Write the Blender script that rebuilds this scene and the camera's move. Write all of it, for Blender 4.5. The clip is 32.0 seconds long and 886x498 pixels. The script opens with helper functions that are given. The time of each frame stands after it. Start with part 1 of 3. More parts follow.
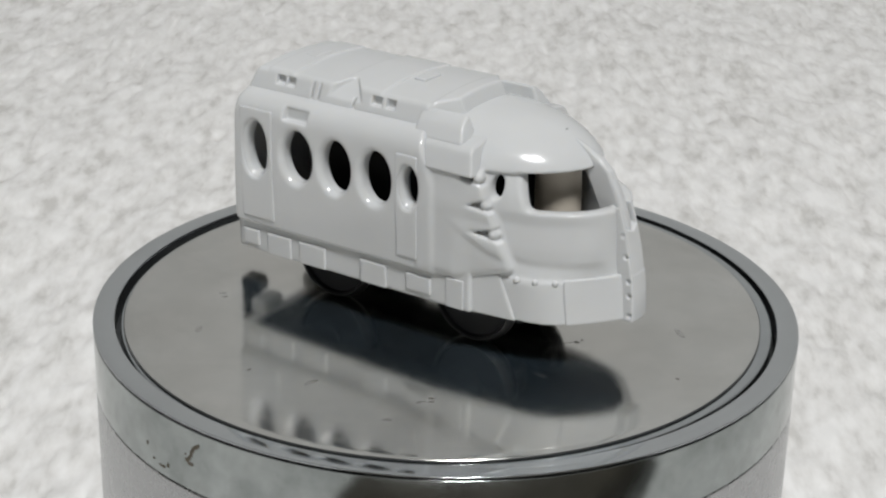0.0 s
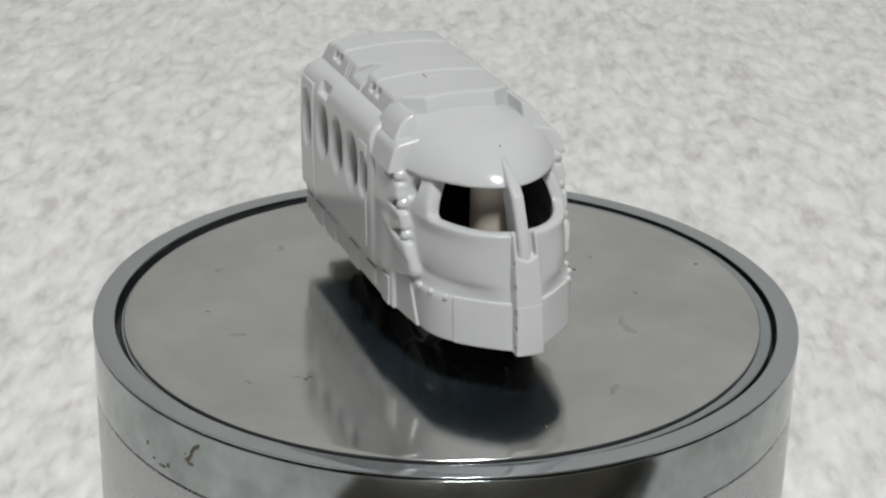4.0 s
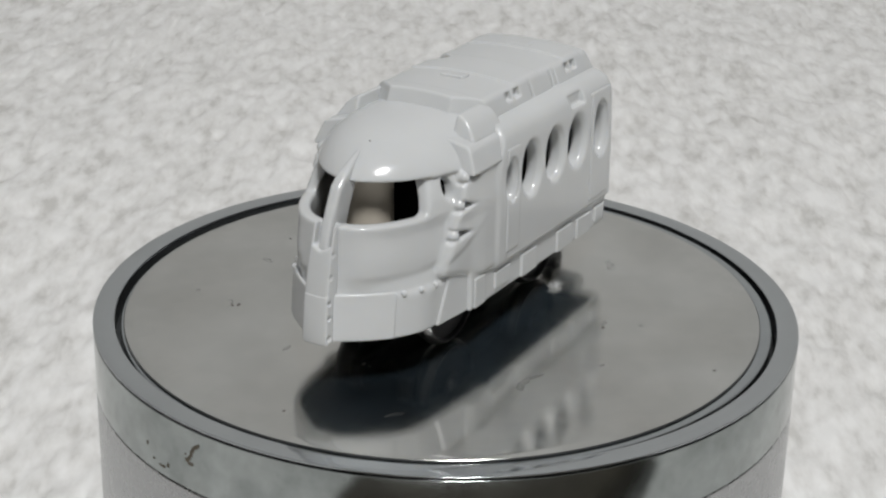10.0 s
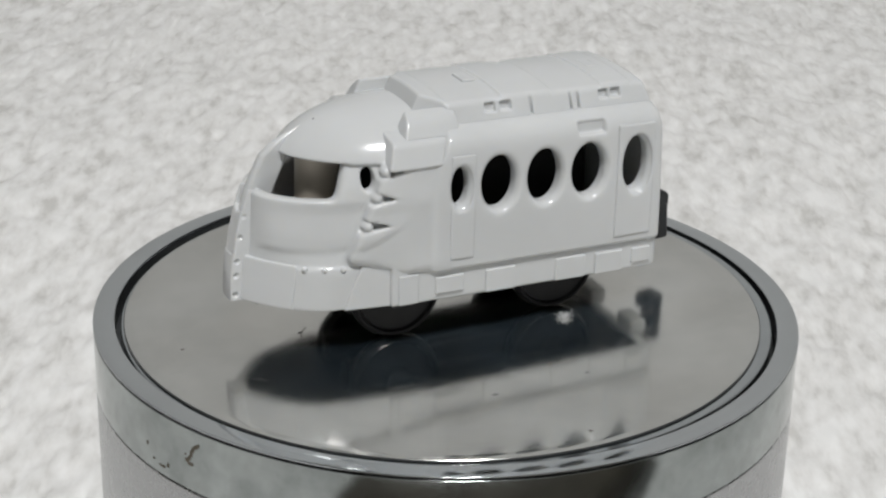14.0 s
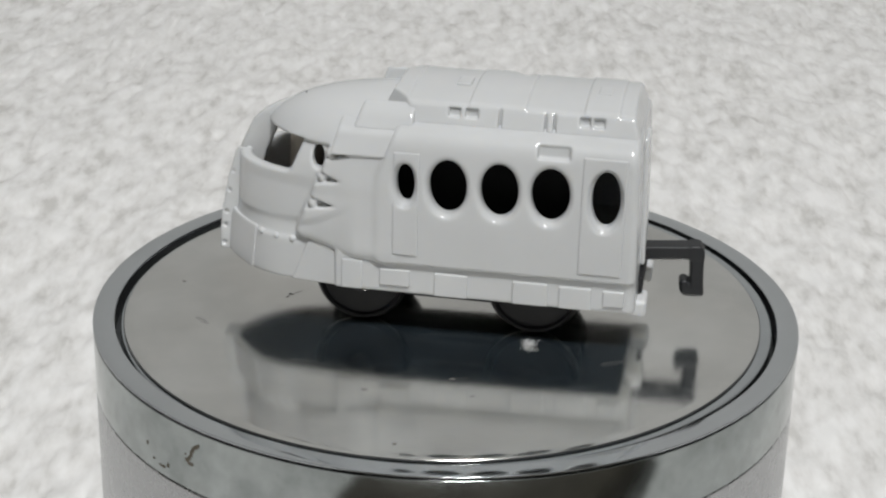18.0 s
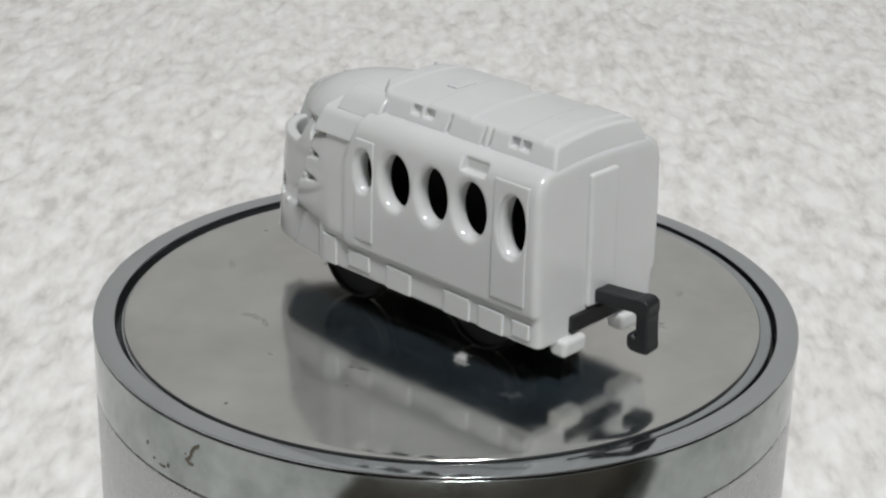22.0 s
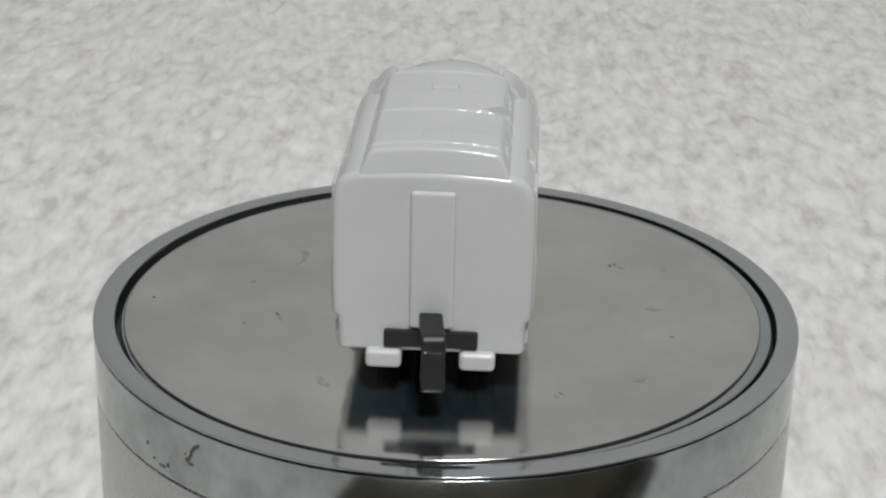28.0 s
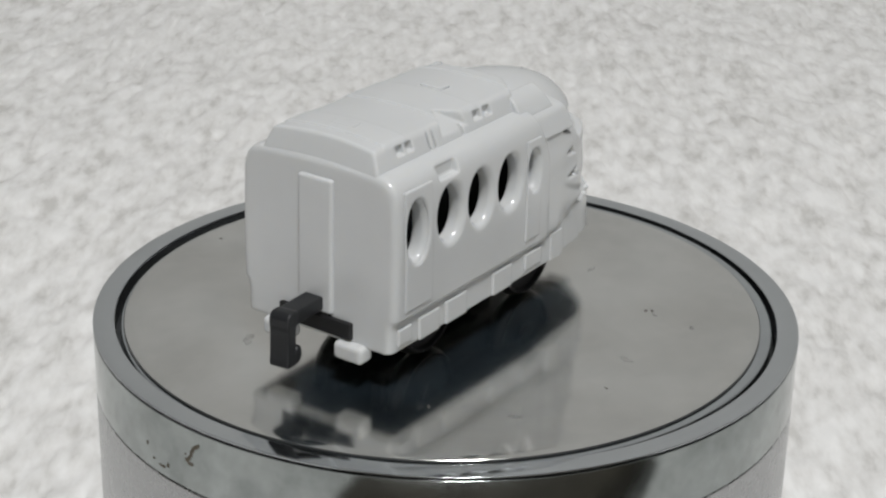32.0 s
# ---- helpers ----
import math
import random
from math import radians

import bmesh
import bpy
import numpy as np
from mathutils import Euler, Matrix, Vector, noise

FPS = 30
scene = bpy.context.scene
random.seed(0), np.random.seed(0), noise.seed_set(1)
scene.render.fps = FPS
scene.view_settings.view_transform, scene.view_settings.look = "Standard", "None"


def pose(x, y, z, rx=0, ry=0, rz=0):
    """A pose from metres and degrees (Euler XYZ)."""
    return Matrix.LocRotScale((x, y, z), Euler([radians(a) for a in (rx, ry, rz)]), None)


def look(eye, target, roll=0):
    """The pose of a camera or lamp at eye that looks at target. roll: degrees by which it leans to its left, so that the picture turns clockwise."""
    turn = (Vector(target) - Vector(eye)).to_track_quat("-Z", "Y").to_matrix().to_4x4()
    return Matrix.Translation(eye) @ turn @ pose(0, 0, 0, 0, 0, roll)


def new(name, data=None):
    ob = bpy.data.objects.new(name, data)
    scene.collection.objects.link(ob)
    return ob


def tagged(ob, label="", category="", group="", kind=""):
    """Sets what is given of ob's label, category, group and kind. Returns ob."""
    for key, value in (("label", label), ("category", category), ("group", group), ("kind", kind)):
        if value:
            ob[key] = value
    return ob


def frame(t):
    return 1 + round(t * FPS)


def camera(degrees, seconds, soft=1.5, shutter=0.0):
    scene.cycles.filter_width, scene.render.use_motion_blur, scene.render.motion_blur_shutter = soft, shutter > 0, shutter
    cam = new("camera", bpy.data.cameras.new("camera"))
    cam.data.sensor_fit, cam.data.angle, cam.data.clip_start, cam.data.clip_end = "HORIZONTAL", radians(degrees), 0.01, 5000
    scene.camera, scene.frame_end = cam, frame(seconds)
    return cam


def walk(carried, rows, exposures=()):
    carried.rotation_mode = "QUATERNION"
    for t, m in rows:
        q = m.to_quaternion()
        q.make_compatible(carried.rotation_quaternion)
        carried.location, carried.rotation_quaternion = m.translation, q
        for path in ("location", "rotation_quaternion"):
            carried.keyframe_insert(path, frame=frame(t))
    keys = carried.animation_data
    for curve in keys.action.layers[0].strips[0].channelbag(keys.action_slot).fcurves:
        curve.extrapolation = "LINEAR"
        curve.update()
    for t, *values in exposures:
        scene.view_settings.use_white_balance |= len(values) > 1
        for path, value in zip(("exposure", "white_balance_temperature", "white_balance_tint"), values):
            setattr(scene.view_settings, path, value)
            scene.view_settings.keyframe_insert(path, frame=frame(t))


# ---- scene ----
# ---- camera: fixed, looking down on a small turntable ----
cam = camera(27.752, 32.0, soft=2.3)
EYE = Vector((0.0, -0.25809, 0.11884))
PITCH = radians(-22.971)
TARGET = EYE + Vector((0.0, math.cos(PITCH), math.sin(PITCH)))
VIEW = look(EYE, TARGET, 0.834)
walk(cam, [(0.0, VIEW), (32.0, VIEW)],
     exposures=[(0.0, 0.03), (3.0, 0.0), (6.0, -0.11), (9.0, -0.11), (12.0, -0.01), (17.0, 0.02), (20.0, 0.06), (24.0, 0.02), (28.0, -0.16), (30.0, -0.13), (32.0, -0.03)])

# turn of the turntable in degrees, every two seconds
TURN = [137.07, 120.03, 103.06, 86.15, 69.10, 51.97, 34.90, 17.47, 0.0,
        -17.06, -33.99, -50.59, -67.14, -83.83, -100.49, -116.74, -133.11]
TRAIN_HEADING = 187.58
TRAIN_OFFSET = Vector((-0.0005, -0.0001, 0.0))
TRAIN_TILT, TRAIN_LEAN = -0.8, 0.4
FLOOR_Z = -0.060

# ---- light ----
world = bpy.data.worlds.new("world")
scene.world = world
world.use_nodes = True
world.node_tree.nodes["Background"].inputs["Color"].default_value = (0.92, 0.96, 1.0, 1)
world.node_tree.nodes["Background"].inputs["Strength"].default_value = 0.3


def area_lamp(name, eye, target, sx, sy, power, colour):
    data = bpy.data.lights.new(name, "AREA")
    data.shape, data.size, data.size_y = "RECTANGLE", sx, sy
    data.energy, data.color = power, colour
    ob = new(name, data)
    ob.matrix_world = look(eye, target)
    return ob


area_lamp("ceiling_lamp", (0.216, -1.107, 2.09), (0, 0, 0), 0.35, 0.35, 47.8, (1.0, 1.0, 1.0))
scene.view_settings.exposure = 0.0


# ---- materials ----
def material(name):
    m = bpy.data.materials.new(name)
    m.use_nodes = True
    nt = m.node_tree
    return m, nt, nt.nodes["Principled BSDF"]


def add_node(nt, kind, **values):
    n = nt.nodes.new(kind)
    for key, value in values.items():
        n.inputs[key].default_value = value
    return n


def noise_node(nt, scale, detail=4.0, rough=0.55, distortion=0.0):
    co = nt.nodes.new("ShaderNodeTexCoord")
    n = add_node(nt, "ShaderNodeTexNoise", Scale=scale, Detail=detail, Roughness=rough, Distortion=distortion)
    nt.links.new(co.outputs["Object"], n.inputs["Vector"])
    return n


def ramp_node(nt, source, stops):
    r = nt.nodes.new("ShaderNodeValToRGB")
    while len(r.color_ramp.elements) < len(stops):
        r.color_ramp.elements.new(0.5)
    for el, (at, col) in zip(r.color_ramp.elements, stops):
        el.position, el.color = at, (*col, 1)
    nt.links.new(source, r.inputs["Fac"])
    return r


def bump_from(nt, bsdf, source, strength, distance):
    b = add_node(nt, "ShaderNodeBump", Strength=strength, Distance=distance)
    nt.links.new(source, b.inputs["Height"])
    nt.links.new(b.outputs["Normal"], bsdf.inputs["Normal"])


def plastic_white():
    m, nt, b = material("white_moulded_plastic")
    n = noise_node(nt, 60, 3)
    r = ramp_node(nt, n.outputs["Fac"], [(0.3, (0.60, 0.612, 0.614)), (0.7, (0.64, 0.652, 0.654))])
    nt.links.new(r.outputs["Color"], b.inputs["Base Color"])
    g = noise_node(nt, 350, 4)
    rr = ramp_node(nt, g.outputs["Fac"], [(0.3, (0.13, 0.13, 0.13)), (0.75, (0.21, 0.21, 0.21))])
    nt.links.new(rr.outputs["Color"], b.inputs["Roughness"])
    b.inputs["IOR"].default_value = 1.5
    b.inputs["Subsurface Weight"].default_value = 0.4
    b.inputs["Subsurface Radius"].default_value = (1.0, 0.93, 0.82)
    b.inputs["Subsurface Scale"].default_value = 0.0010
    bump_from(nt, b, g.outputs["Fac"], 0.03, 0.0002)
    return m


def plastic_black(name, low, high, rough):
    m, nt, b = material(name)
    n = noise_node(nt, 240, 4)
    r = ramp_node(nt, n.outputs["Fac"], [(0.3, low), (0.7, high)])
    nt.links.new(r.outputs["Color"], b.inputs["Base Color"])
    b.inputs["Roughness"].default_value = rough
    b.inputs["Specular IOR Level"].default_value = 0.25 if rough > 0.55 else 0.5
    bump_from(nt, b, n.outputs["Fac"], 0.1, 0.0002)
    return m


def metal(name, low, high, rough_low, rough_high, scale, stretch=None, bump=0.02):
    m, nt, b = material(name)
    b.inputs["Metallic"].default_value = 1.0
    n = noise_node(nt, scale, 5, 0.6)
    r = ramp_node(nt, n.outputs["Fac"], [(0.3, low), (0.7, high)])
    nt.links.new(r.outputs["Color"], b.inputs["Base Color"])
    f = noise_node(nt, scale * 12, 4, 0.6)
    rr = ramp_node(nt, f.outputs["Fac"], [(0.3, (rough_low,) * 3), (0.75, (rough_high,) * 3)])
    nt.links.new(rr.outputs["Color"], b.inputs["Roughness"])
    if bump:
        bump_from(nt, b, n.outputs["Fac"], bump, 0.0002)
    return m


def dust_film(m):
    """A thin, blotchy film of pale dust over a polished metal."""
    nt = m.node_tree
    b, out = nt.nodes["Principled BSDF"], nt.nodes["Material Output"]
    n = noise_node(nt, 45, 5, 0.6)
    r = ramp_node(nt, n.outputs["Fac"], [(0.3, (0.010, 0.010, 0.010)), (0.75, (0.055, 0.055, 0.055))])
    d = add_node(nt, "ShaderNodeBsdfDiffuse", Color=(0.26, 0.38, 0.48, 1))
    mix = nt.nodes.new("ShaderNodeMixShader")
    nt.links.new(r.outputs["Color"], mix.inputs[0])
    nt.links.new(b.outputs[0], mix.inputs[1])
    nt.links.new(d.outputs[0], mix.inputs[2])
    nt.links.new(mix.outputs[0], out.inputs["Surface"])


def smear_film():
    """A thin greasy film that only partly hides the metal under it."""
    m, nt, b = material("greasy_smear")
    b.inputs["Base Color"].default_value = (0.16, 0.16, 0.155, 1)
    b.inputs["Roughness"].default_value = 0.6
    n = noise_node(nt, 900, 4, 0.6)
    r = ramp_node(nt, n.outputs["Fac"], [(0.35, (0.04, 0.04, 0.04)), (0.75, (0.24, 0.24, 0.24))])
    nt.links.new(r.outputs["Color"], b.inputs["Alpha"])
    return m


def carpet_material():
    m, nt, b = material("cream_plush")

    def combed(scale, detail, rough, distortion=0.0):
        n = noise_node(nt, scale, detail, rough, distortion)
        stretch = add_node(nt, "ShaderNodeMapping", Scale=(1.0, 0.38, 1.0))
        link = n.inputs["Vector"].links[0]
        nt.links.new(link.from_socket, stretch.inputs["Vector"])
        nt.links.new(stretch.outputs["Vector"], n.inputs["Vector"])
        return n

    big = combed(175, 2, 0.5, 0.1)
    fine = combed(330, 3, 0.6)
    mix = nt.nodes.new("ShaderNodeMix")
    mix.data_type = "FLOAT"
    mix.inputs["Factor"].default_value = 0.5
    nt.links.new(big.outputs["Fac"], mix.inputs[2])
    nt.links.new(fine.outputs["Fac"], mix.inputs[3])
    r = ramp_node(nt, mix.outputs[0], [(0.34, (0.61, 0.60, 0.575)), (0.46, (0.765, 0.757, 0.737)), (0.60, (0.87, 0.867, 0.852))])
    nt.links.new(r.outputs["Color"], b.inputs["Base Color"])
    b.inputs["Roughness"].default_value = 1.0
    b.inputs["Specular IOR Level"].default_value = 0.1
    b.inputs["Sheen Weight"].default_value = 0.3
    fuzz = combed(560, 3, 0.7)
    bump_from(nt, b, fuzz.outputs["Fac"], 0.14, 0.0008)
    return m


def plain(name, colour, rough=0.8):
    m, nt, b = material(name)
    n = noise_node(nt, 6, 4)
    r = ramp_node(nt, n.outputs["Fac"], [(0.3, tuple(c * 0.94 for c in colour)), (0.7, colour)])
    nt.links.new(r.outputs["Color"], b.inputs["Base Color"])
    b.inputs["Roughness"].default_value = rough
    return m


WHITE = plastic_white()
BLACK = plastic_black("black_chassis_plastic", (0.006, 0.006, 0.007), (0.010, 0.010, 0.011), 0.55)
GREY = plastic_black("dark_grey_coupler_plastic", (0.010, 0.011, 0.0125), (0.015, 0.016, 0.018), 0.45)
WHEEL = plastic_black("dark_wheel_plastic", (0.010, 0.010, 0.011), (0.016, 0.016, 0.017), 0.38)
DISC = metal("polished_disc_steel", (0.60, 0.59, 0.56), (0.81, 0.80, 0.765), 0.09, 0.17, 42, bump=0.0)
dust_film(DISC)
RING = metal("bright_ring_steel", (0.55, 0.575, 0.59), (0.62, 0.645, 0.66), 0.07, 0.14, 40, bump=0.0)
CHROME = metal("stained_band_steel", (0.24, 0.26, 0.255), (0.41, 0.435, 0.43), 0.09, 0.15, 110, bump=0.0)
LOWER = metal("plain_band_steel", (0.43, 0.435, 0.44), (0.48, 0.485, 0.49), 0.24, 0.32, 30, bump=0.0)
CREAM = plain("cream_inner_plastic", (0.66, 0.60, 0.51), 0.5)
MOTOR = plastic_black("matt_black_motor_plastic", (0.004, 0.004, 0.004), (0.006, 0.006, 0.006), 0.8)
GAPSTEEL = metal("dull_gap_steel", (0.46, 0.49, 0.505), (0.54, 0.57, 0.585), 0.10, 0.18, 40, bump=0.0)
# near-black colour that carries the shade inside the turntable's gaps
GAP_SHADE = plastic_black("dark_gap_shade", (0.030, 0.033, 0.034), (0.045, 0.048, 0.049), 0.35)
CARPET = carpet_material()
# unseen north wall, kept pale so that the disc mirrors it bright
WALL = plain("unseen_wall_pale", (0.64, 0.645, 0.64))
SMUDGE = plastic_black("dried_smudge", (0.10, 0.085, 0.065), (0.17, 0.15, 0.12), 0.7)
# for the added board that only shows mirrored in the upper band
DARK_BOARD = plastic_black("dark_brown_reflected", (0.055, 0.047, 0.035), (0.085, 0.073, 0.055), 0.6)
SPECK = plastic_black("grey_speck", (0.11, 0.105, 0.095), (0.19, 0.18, 0.165), 0.8)
SMEAR = smear_film()
# unseen room surfaces, darkened to cut the fill on the train's sides
WALL_DARK = plain("unseen_wall_dark", (0.16, 0.163, 0.16))
FLOOR = plain("unseen_floor_brown", (0.20, 0.165, 0.13), 0.45)
CEILING = plain("unseen_ceiling_grey", (0.42, 0.42, 0.42))
LINT = plastic_black("white_lint", (0.55, 0.56, 0.56), (0.7, 0.7, 0.7), 0.9)


# ---- mesh helpers ----
def mesh_from(name, verts, faces, mat, smooth=True):
    me = bpy.data.meshes.new(name)
    me.from_pydata(verts, [], faces)
    if smooth:
        me.polygons.foreach_set("use_smooth", [True] * len(me.polygons))
        me.set_sharp_from_angle(angle=radians(22))
    me.materials.append(mat)
    me.update()
    return me


def thing(name, label, category, group="", kind=""):
    ob = new(name)
    ob.empty_display_size = 0.01
    return tagged(ob, label, category, group, kind)


def child(name, me, parent, label=""):
    ob = new(name, me)
    ob.parent = parent
    if label:
        tagged(ob, label)
    return ob


def part(name, bm, mat, parent, label="", smooth=False):
    me = bpy.data.meshes.new(name)
    bm.to_mesh(me)
    bm.free()
    if smooth:
        me.polygons.foreach_set("use_smooth", [True] * len(me.polygons))
    me.materials.append(mat)
    return child(name, me, parent, label)


def lathe(profile, segments=192, closed=True):
    """A ring mesh turned round z from (radius, height) pairs in metres."""
    n = len(profile)
    verts, faces = [], []
    for i in range(segments):
        a = 2 * math.pi * i / segments
        for r, z in profile:
            verts.append((r * math.cos(a), r * math.sin(a), z))
    for i in range(segments):
        j = (i + 1) % segments
        for k in range(n if closed else n - 1):
            q = (k + 1) % n
            faces.append((i * n + k, j * n + k, j * n + q, i * n + q))
    return verts, faces


def bevel_box(size, centre, bevel, segments=2):
    bm = bmesh.new()
    bmesh.ops.create_cube(bm, size=1.0)
    for v in bm.verts:
        v.co = Vector((v.co.x * size[0] + centre[0], v.co.y * size[1] + centre[1], v.co.z * size[2] + centre[2]))
    bmesh.ops.bevel(bm, geom=list(bm.edges), offset=bevel, segments=segments, profile=0.5, affect="EDGES")
    return bm


# ---- implicit surfaces: moulded shapes in millimetres ----
def smax(a, b, k):
    h = np.maximum(k - np.abs(a - b), 0) / k
    return np.maximum(a, b) + h * h * k * 0.25


def smin(a, b, k):
    return -smax(-a, -b, k)


def rbox(X, Y, Z, lo, hi, r):
    q = [np.abs(V - (a + b) / 2) - ((b - a) / 2 - r) for V, a, b in zip((X, Y, Z), lo, hi)]
    out = np.sqrt(sum(np.maximum(v, 0) ** 2 for v in q))
    return out + np.minimum(np.maximum(np.maximum(q[0], q[1]), q[2]), 0) - r


def grid(lo, hi, h):
    axes = [np.arange(a, b + h * 0.5, h, dtype=np.float32) for a, b in zip(lo, hi)]
    return np.meshgrid(*axes, indexing="ij")


def surface(D, lo, h):
    """Surface nets over a sampled distance field; returns verts in metres and quads."""
    inside = D < 0
    nx, ny, nz = D.shape
    mixed = np.zeros((nx - 1, ny - 1, nz - 1), dtype=np.int8)
    corners = [(i, j, k) for i in (0, 1) for j in (0, 1) for k in (0, 1)]
    for i, j, k in corners:
        mixed += inside[i:nx - 1 + i, j:ny - 1 + j, k:nz - 1 + k]
    act = np.argwhere((mixed > 0) & (mixed < 8))
    index = np.full(mixed.shape, -1, dtype=np.int64)
    index[tuple(act.T)] = np.arange(len(act))
    vals = {c: D[act[:, 0] + c[0], act[:, 1] + c[1], act[:, 2] + c[2]] for c in corners}
    total = np.zeros((len(act), 3))
    count = np.zeros(len(act))
    for c in corners:
        for ax in range(3):
            if c[ax] == 0:
                e = tuple(1 if q == ax else c[q] for q in range(3))
                a, b = vals[c], vals[e]
                cross = (a < 0) != (b < 0)
                t = np.where(cross, a / np.where(cross, a - b, 1), 0)
                pt = np.array(c, float)[None, :].repeat(len(act), 0)
                pt[:, ax] += t
                total[cross] += pt[cross]
                count[cross] += 1
    verts = (act + total / count[:, None]) * h + np.array(lo)
    quads = []
    for ax in range(3):
        u, v = (ax + 1) % 3, (ax + 2) % 3
        sl0 = [slice(None)] * 3
        sl1 = [slice(None)] * 3
        sl0[ax], sl1[ax] = slice(0, -1), slice(1, None)
        a, b = inside[tuple(sl0)], inside[tuple(sl1)]
        e = np.argwhere(a != b)
        e = e[(e[:, u] > 0) & (e[:, v] > 0) & (e[:, u] < D.shape[u] - 1) & (e[:, v] < D.shape[v] - 1)]
        flip = ~a[tuple(e.T)]
        ring = []
        for du, dv in ((-1, -1), (0, -1), (0, 0), (-1, 0)):
            q = e.copy()
            q[:, u] += du
            q[:, v] += dv
            ring.append(index[tuple(q.T)])
        f = np.stack(ring, 1)
        f[flip] = f[flip][:, ::-1]
        quads.append(f)
    return verts * 0.001, np.concatenate(quads)


def quad_mesh(name, verts, quads, mat):
    me = bpy.data.meshes.new(name)
    me.vertices.add(len(verts))
    me.vertices.foreach_set("co", verts.astype(np.float32).ravel())
    me.loops.add(quads.size)
    me.loops.foreach_set("vertex_index", quads.astype(np.int32).ravel())
    me.polygons.add(len(quads))
    me.polygons.foreach_set("loop_start", np.arange(0, quads.size, 4, dtype=np.int32))
    me.polygons.foreach_set("use_smooth", np.ones(len(quads), dtype=bool))
    me.update(calc_edges=True)
    me.validate()
    me.materials.append(mat)
    return me


def moulded(name, field, lo, hi, h, mat, parent, label=""):
    X, Y, Z = grid(lo, hi, h)
    verts, quads = surface(field(X, Y, Z), lo, h)
    return child(name, quad_mesh(name, verts, quads, mat), parent, label)


# ---- the train's form (x forward, y to its left, z up; millimetres, level) ----
SKIRT_Z, LEDGE_Z = 7.3, 12.15


def half_width(Z):
    return 14.1 - 0.0018 * (Z - 20.0) ** 2


def rear_wall(Z):
    return -31.3 + 0.03 * (Z - 10.0)


def coach(X, Y, Z):
    """The rear carriage: straight sides, slightly bulged, softly rounded corners."""
    top = 33.9 - 0.004 * Y * Y
    d = smax(np.abs(Y) - half_width(Z), Z - top, 3.6)
    d = smax(d, rear_wall(Z) - X, 1.3)
    d = smax(d, X - 7.6 + 0.34 * np.maximum(Z - 26.0, 0.0), 0.8)
    return smax(d, LEDGE_Z - Z, 0.5)


def ellipsoid(X, Y, Z, a, b, c, n, m):
    """Distance to a quarter egg ahead of x = 8 with a superellipse plan and section."""
    x, y, z = np.maximum(X - 8.0, 0.0) / a, np.abs(Y) / b, np.maximum(Z - 24.0, 0.0) / c
    r = (x ** n + y ** n + 1e-9) ** (1 / n)
    m = m[0] - m[1] * x * x / (x * x + y * y + 0.03)
    f = (r ** m + z ** m + 1e-9) ** (1 / m)
    gr = (r / f) ** (m - 1)
    gx, gy, gz = gr * (x / r) ** (n - 1) / a, gr * (y / r) ** (n - 1) / b, (z / f) ** (m - 1) / c
    return (f - 1.0) / np.maximum(np.sqrt(gx * gx + gy * gy + gz * gz), 0.03)


def step01(v):
    v = np.clip(v, 0.0, 1.0)
    return v * v * (3 - 2 * v)


def mask(X, Y, Z, grow=0.0):
    """The rounded cab front: a dome over a slanting, curved face with a full chin."""
    low = np.minimum(Z - 24.0, 0.0)
    b = 12.5 + grow - 0.45 * np.clip((26.0 - Z) / 4.0, 0.0, 1.0)
    face = ellipsoid(X, Y, Z, 23.7 + grow - 0.05 * low, b, 12.25 + grow, 2.25 + 0.012 * low, (2.3, 0.8))
    crown = ellipsoid(X, Y, Z, 19.8 + grow, 12.86 + grow, 10.5 + grow, 1.804, (2.734, 0.2))
    k = np.clip((Z - 23.9) / 4.9, 0.0, 1.0)
    dome = (1 - k) * face + k * crown
    # the cheeks swell above a curved crease that fades towards the nose
    crease = 15.4 + 0.045 * np.maximum(24.5 - X, 0.0) ** 2 * 0.6
    dome = dome - 0.32 * step01((Z - crease) / 1.5) * step01((23.0 - Z) / 5.0) * step01((np.abs(Y) - 2.5) / 4.0)
    w = step01((Z - 12.8) / 4.2)
    return w * dome + (1 - w) * prow(X, Y, Z, grow)


def nose_line(Z):
    return 35.1 - 0.0098 * (Z - 7.3) ** 2


def prow(X, Y, Z, grow):
    """The lower front: two slanting flanks that meet at the nose strip."""
    flank = 0.76 * X + 0.65 * np.abs(Y) - 26.7 + 0.08 * (Z - 7.3) + 0.025 * (np.abs(Y) - 6.0) ** 2
    side = (np.abs(Y) - 12.3 + 0.11 * (X - 10.6)) * 0.993
    d = smax(flank, side, 2.2)
    return smax(d, X - nose_line(Z) + 1.2, 0.5) - grow


def mask_solid(X, Y, Z):
    d = smax(mask(X, Y, Z), 5.0 - X, 0.5)
    return smax(d, SKIRT_Z + 2.0 - Z, 0.5)


def tri_prism(X, Z, apex, base_top, base_bottom, k=0.35):
    """Distance to a triangle in the x-z plane (a notch between two teeth)."""
    pts = [apex, base_top, base_bottom]
    cx, cz = sum(q[0] for q in pts) / 3, sum(q[1] for q in pts) / 3
    d = None
    for i in range(3):
        (x0, z0), (x1, z1) = pts[i], pts[(i + 1) % 3]
        nx, nz = z1 - z0, x0 - x1
        l = math.hypot(nx, nz)
        nx, nz = nx / l, nz / l
        if nx * (cx - x0) + nz * (cz - z0) > 0:
            nx, nz = -nx, -nz
        e = (X - x0) * nx + (Z - z0) * nz
        d = e if d is None else smax(d, e, k)
    return d


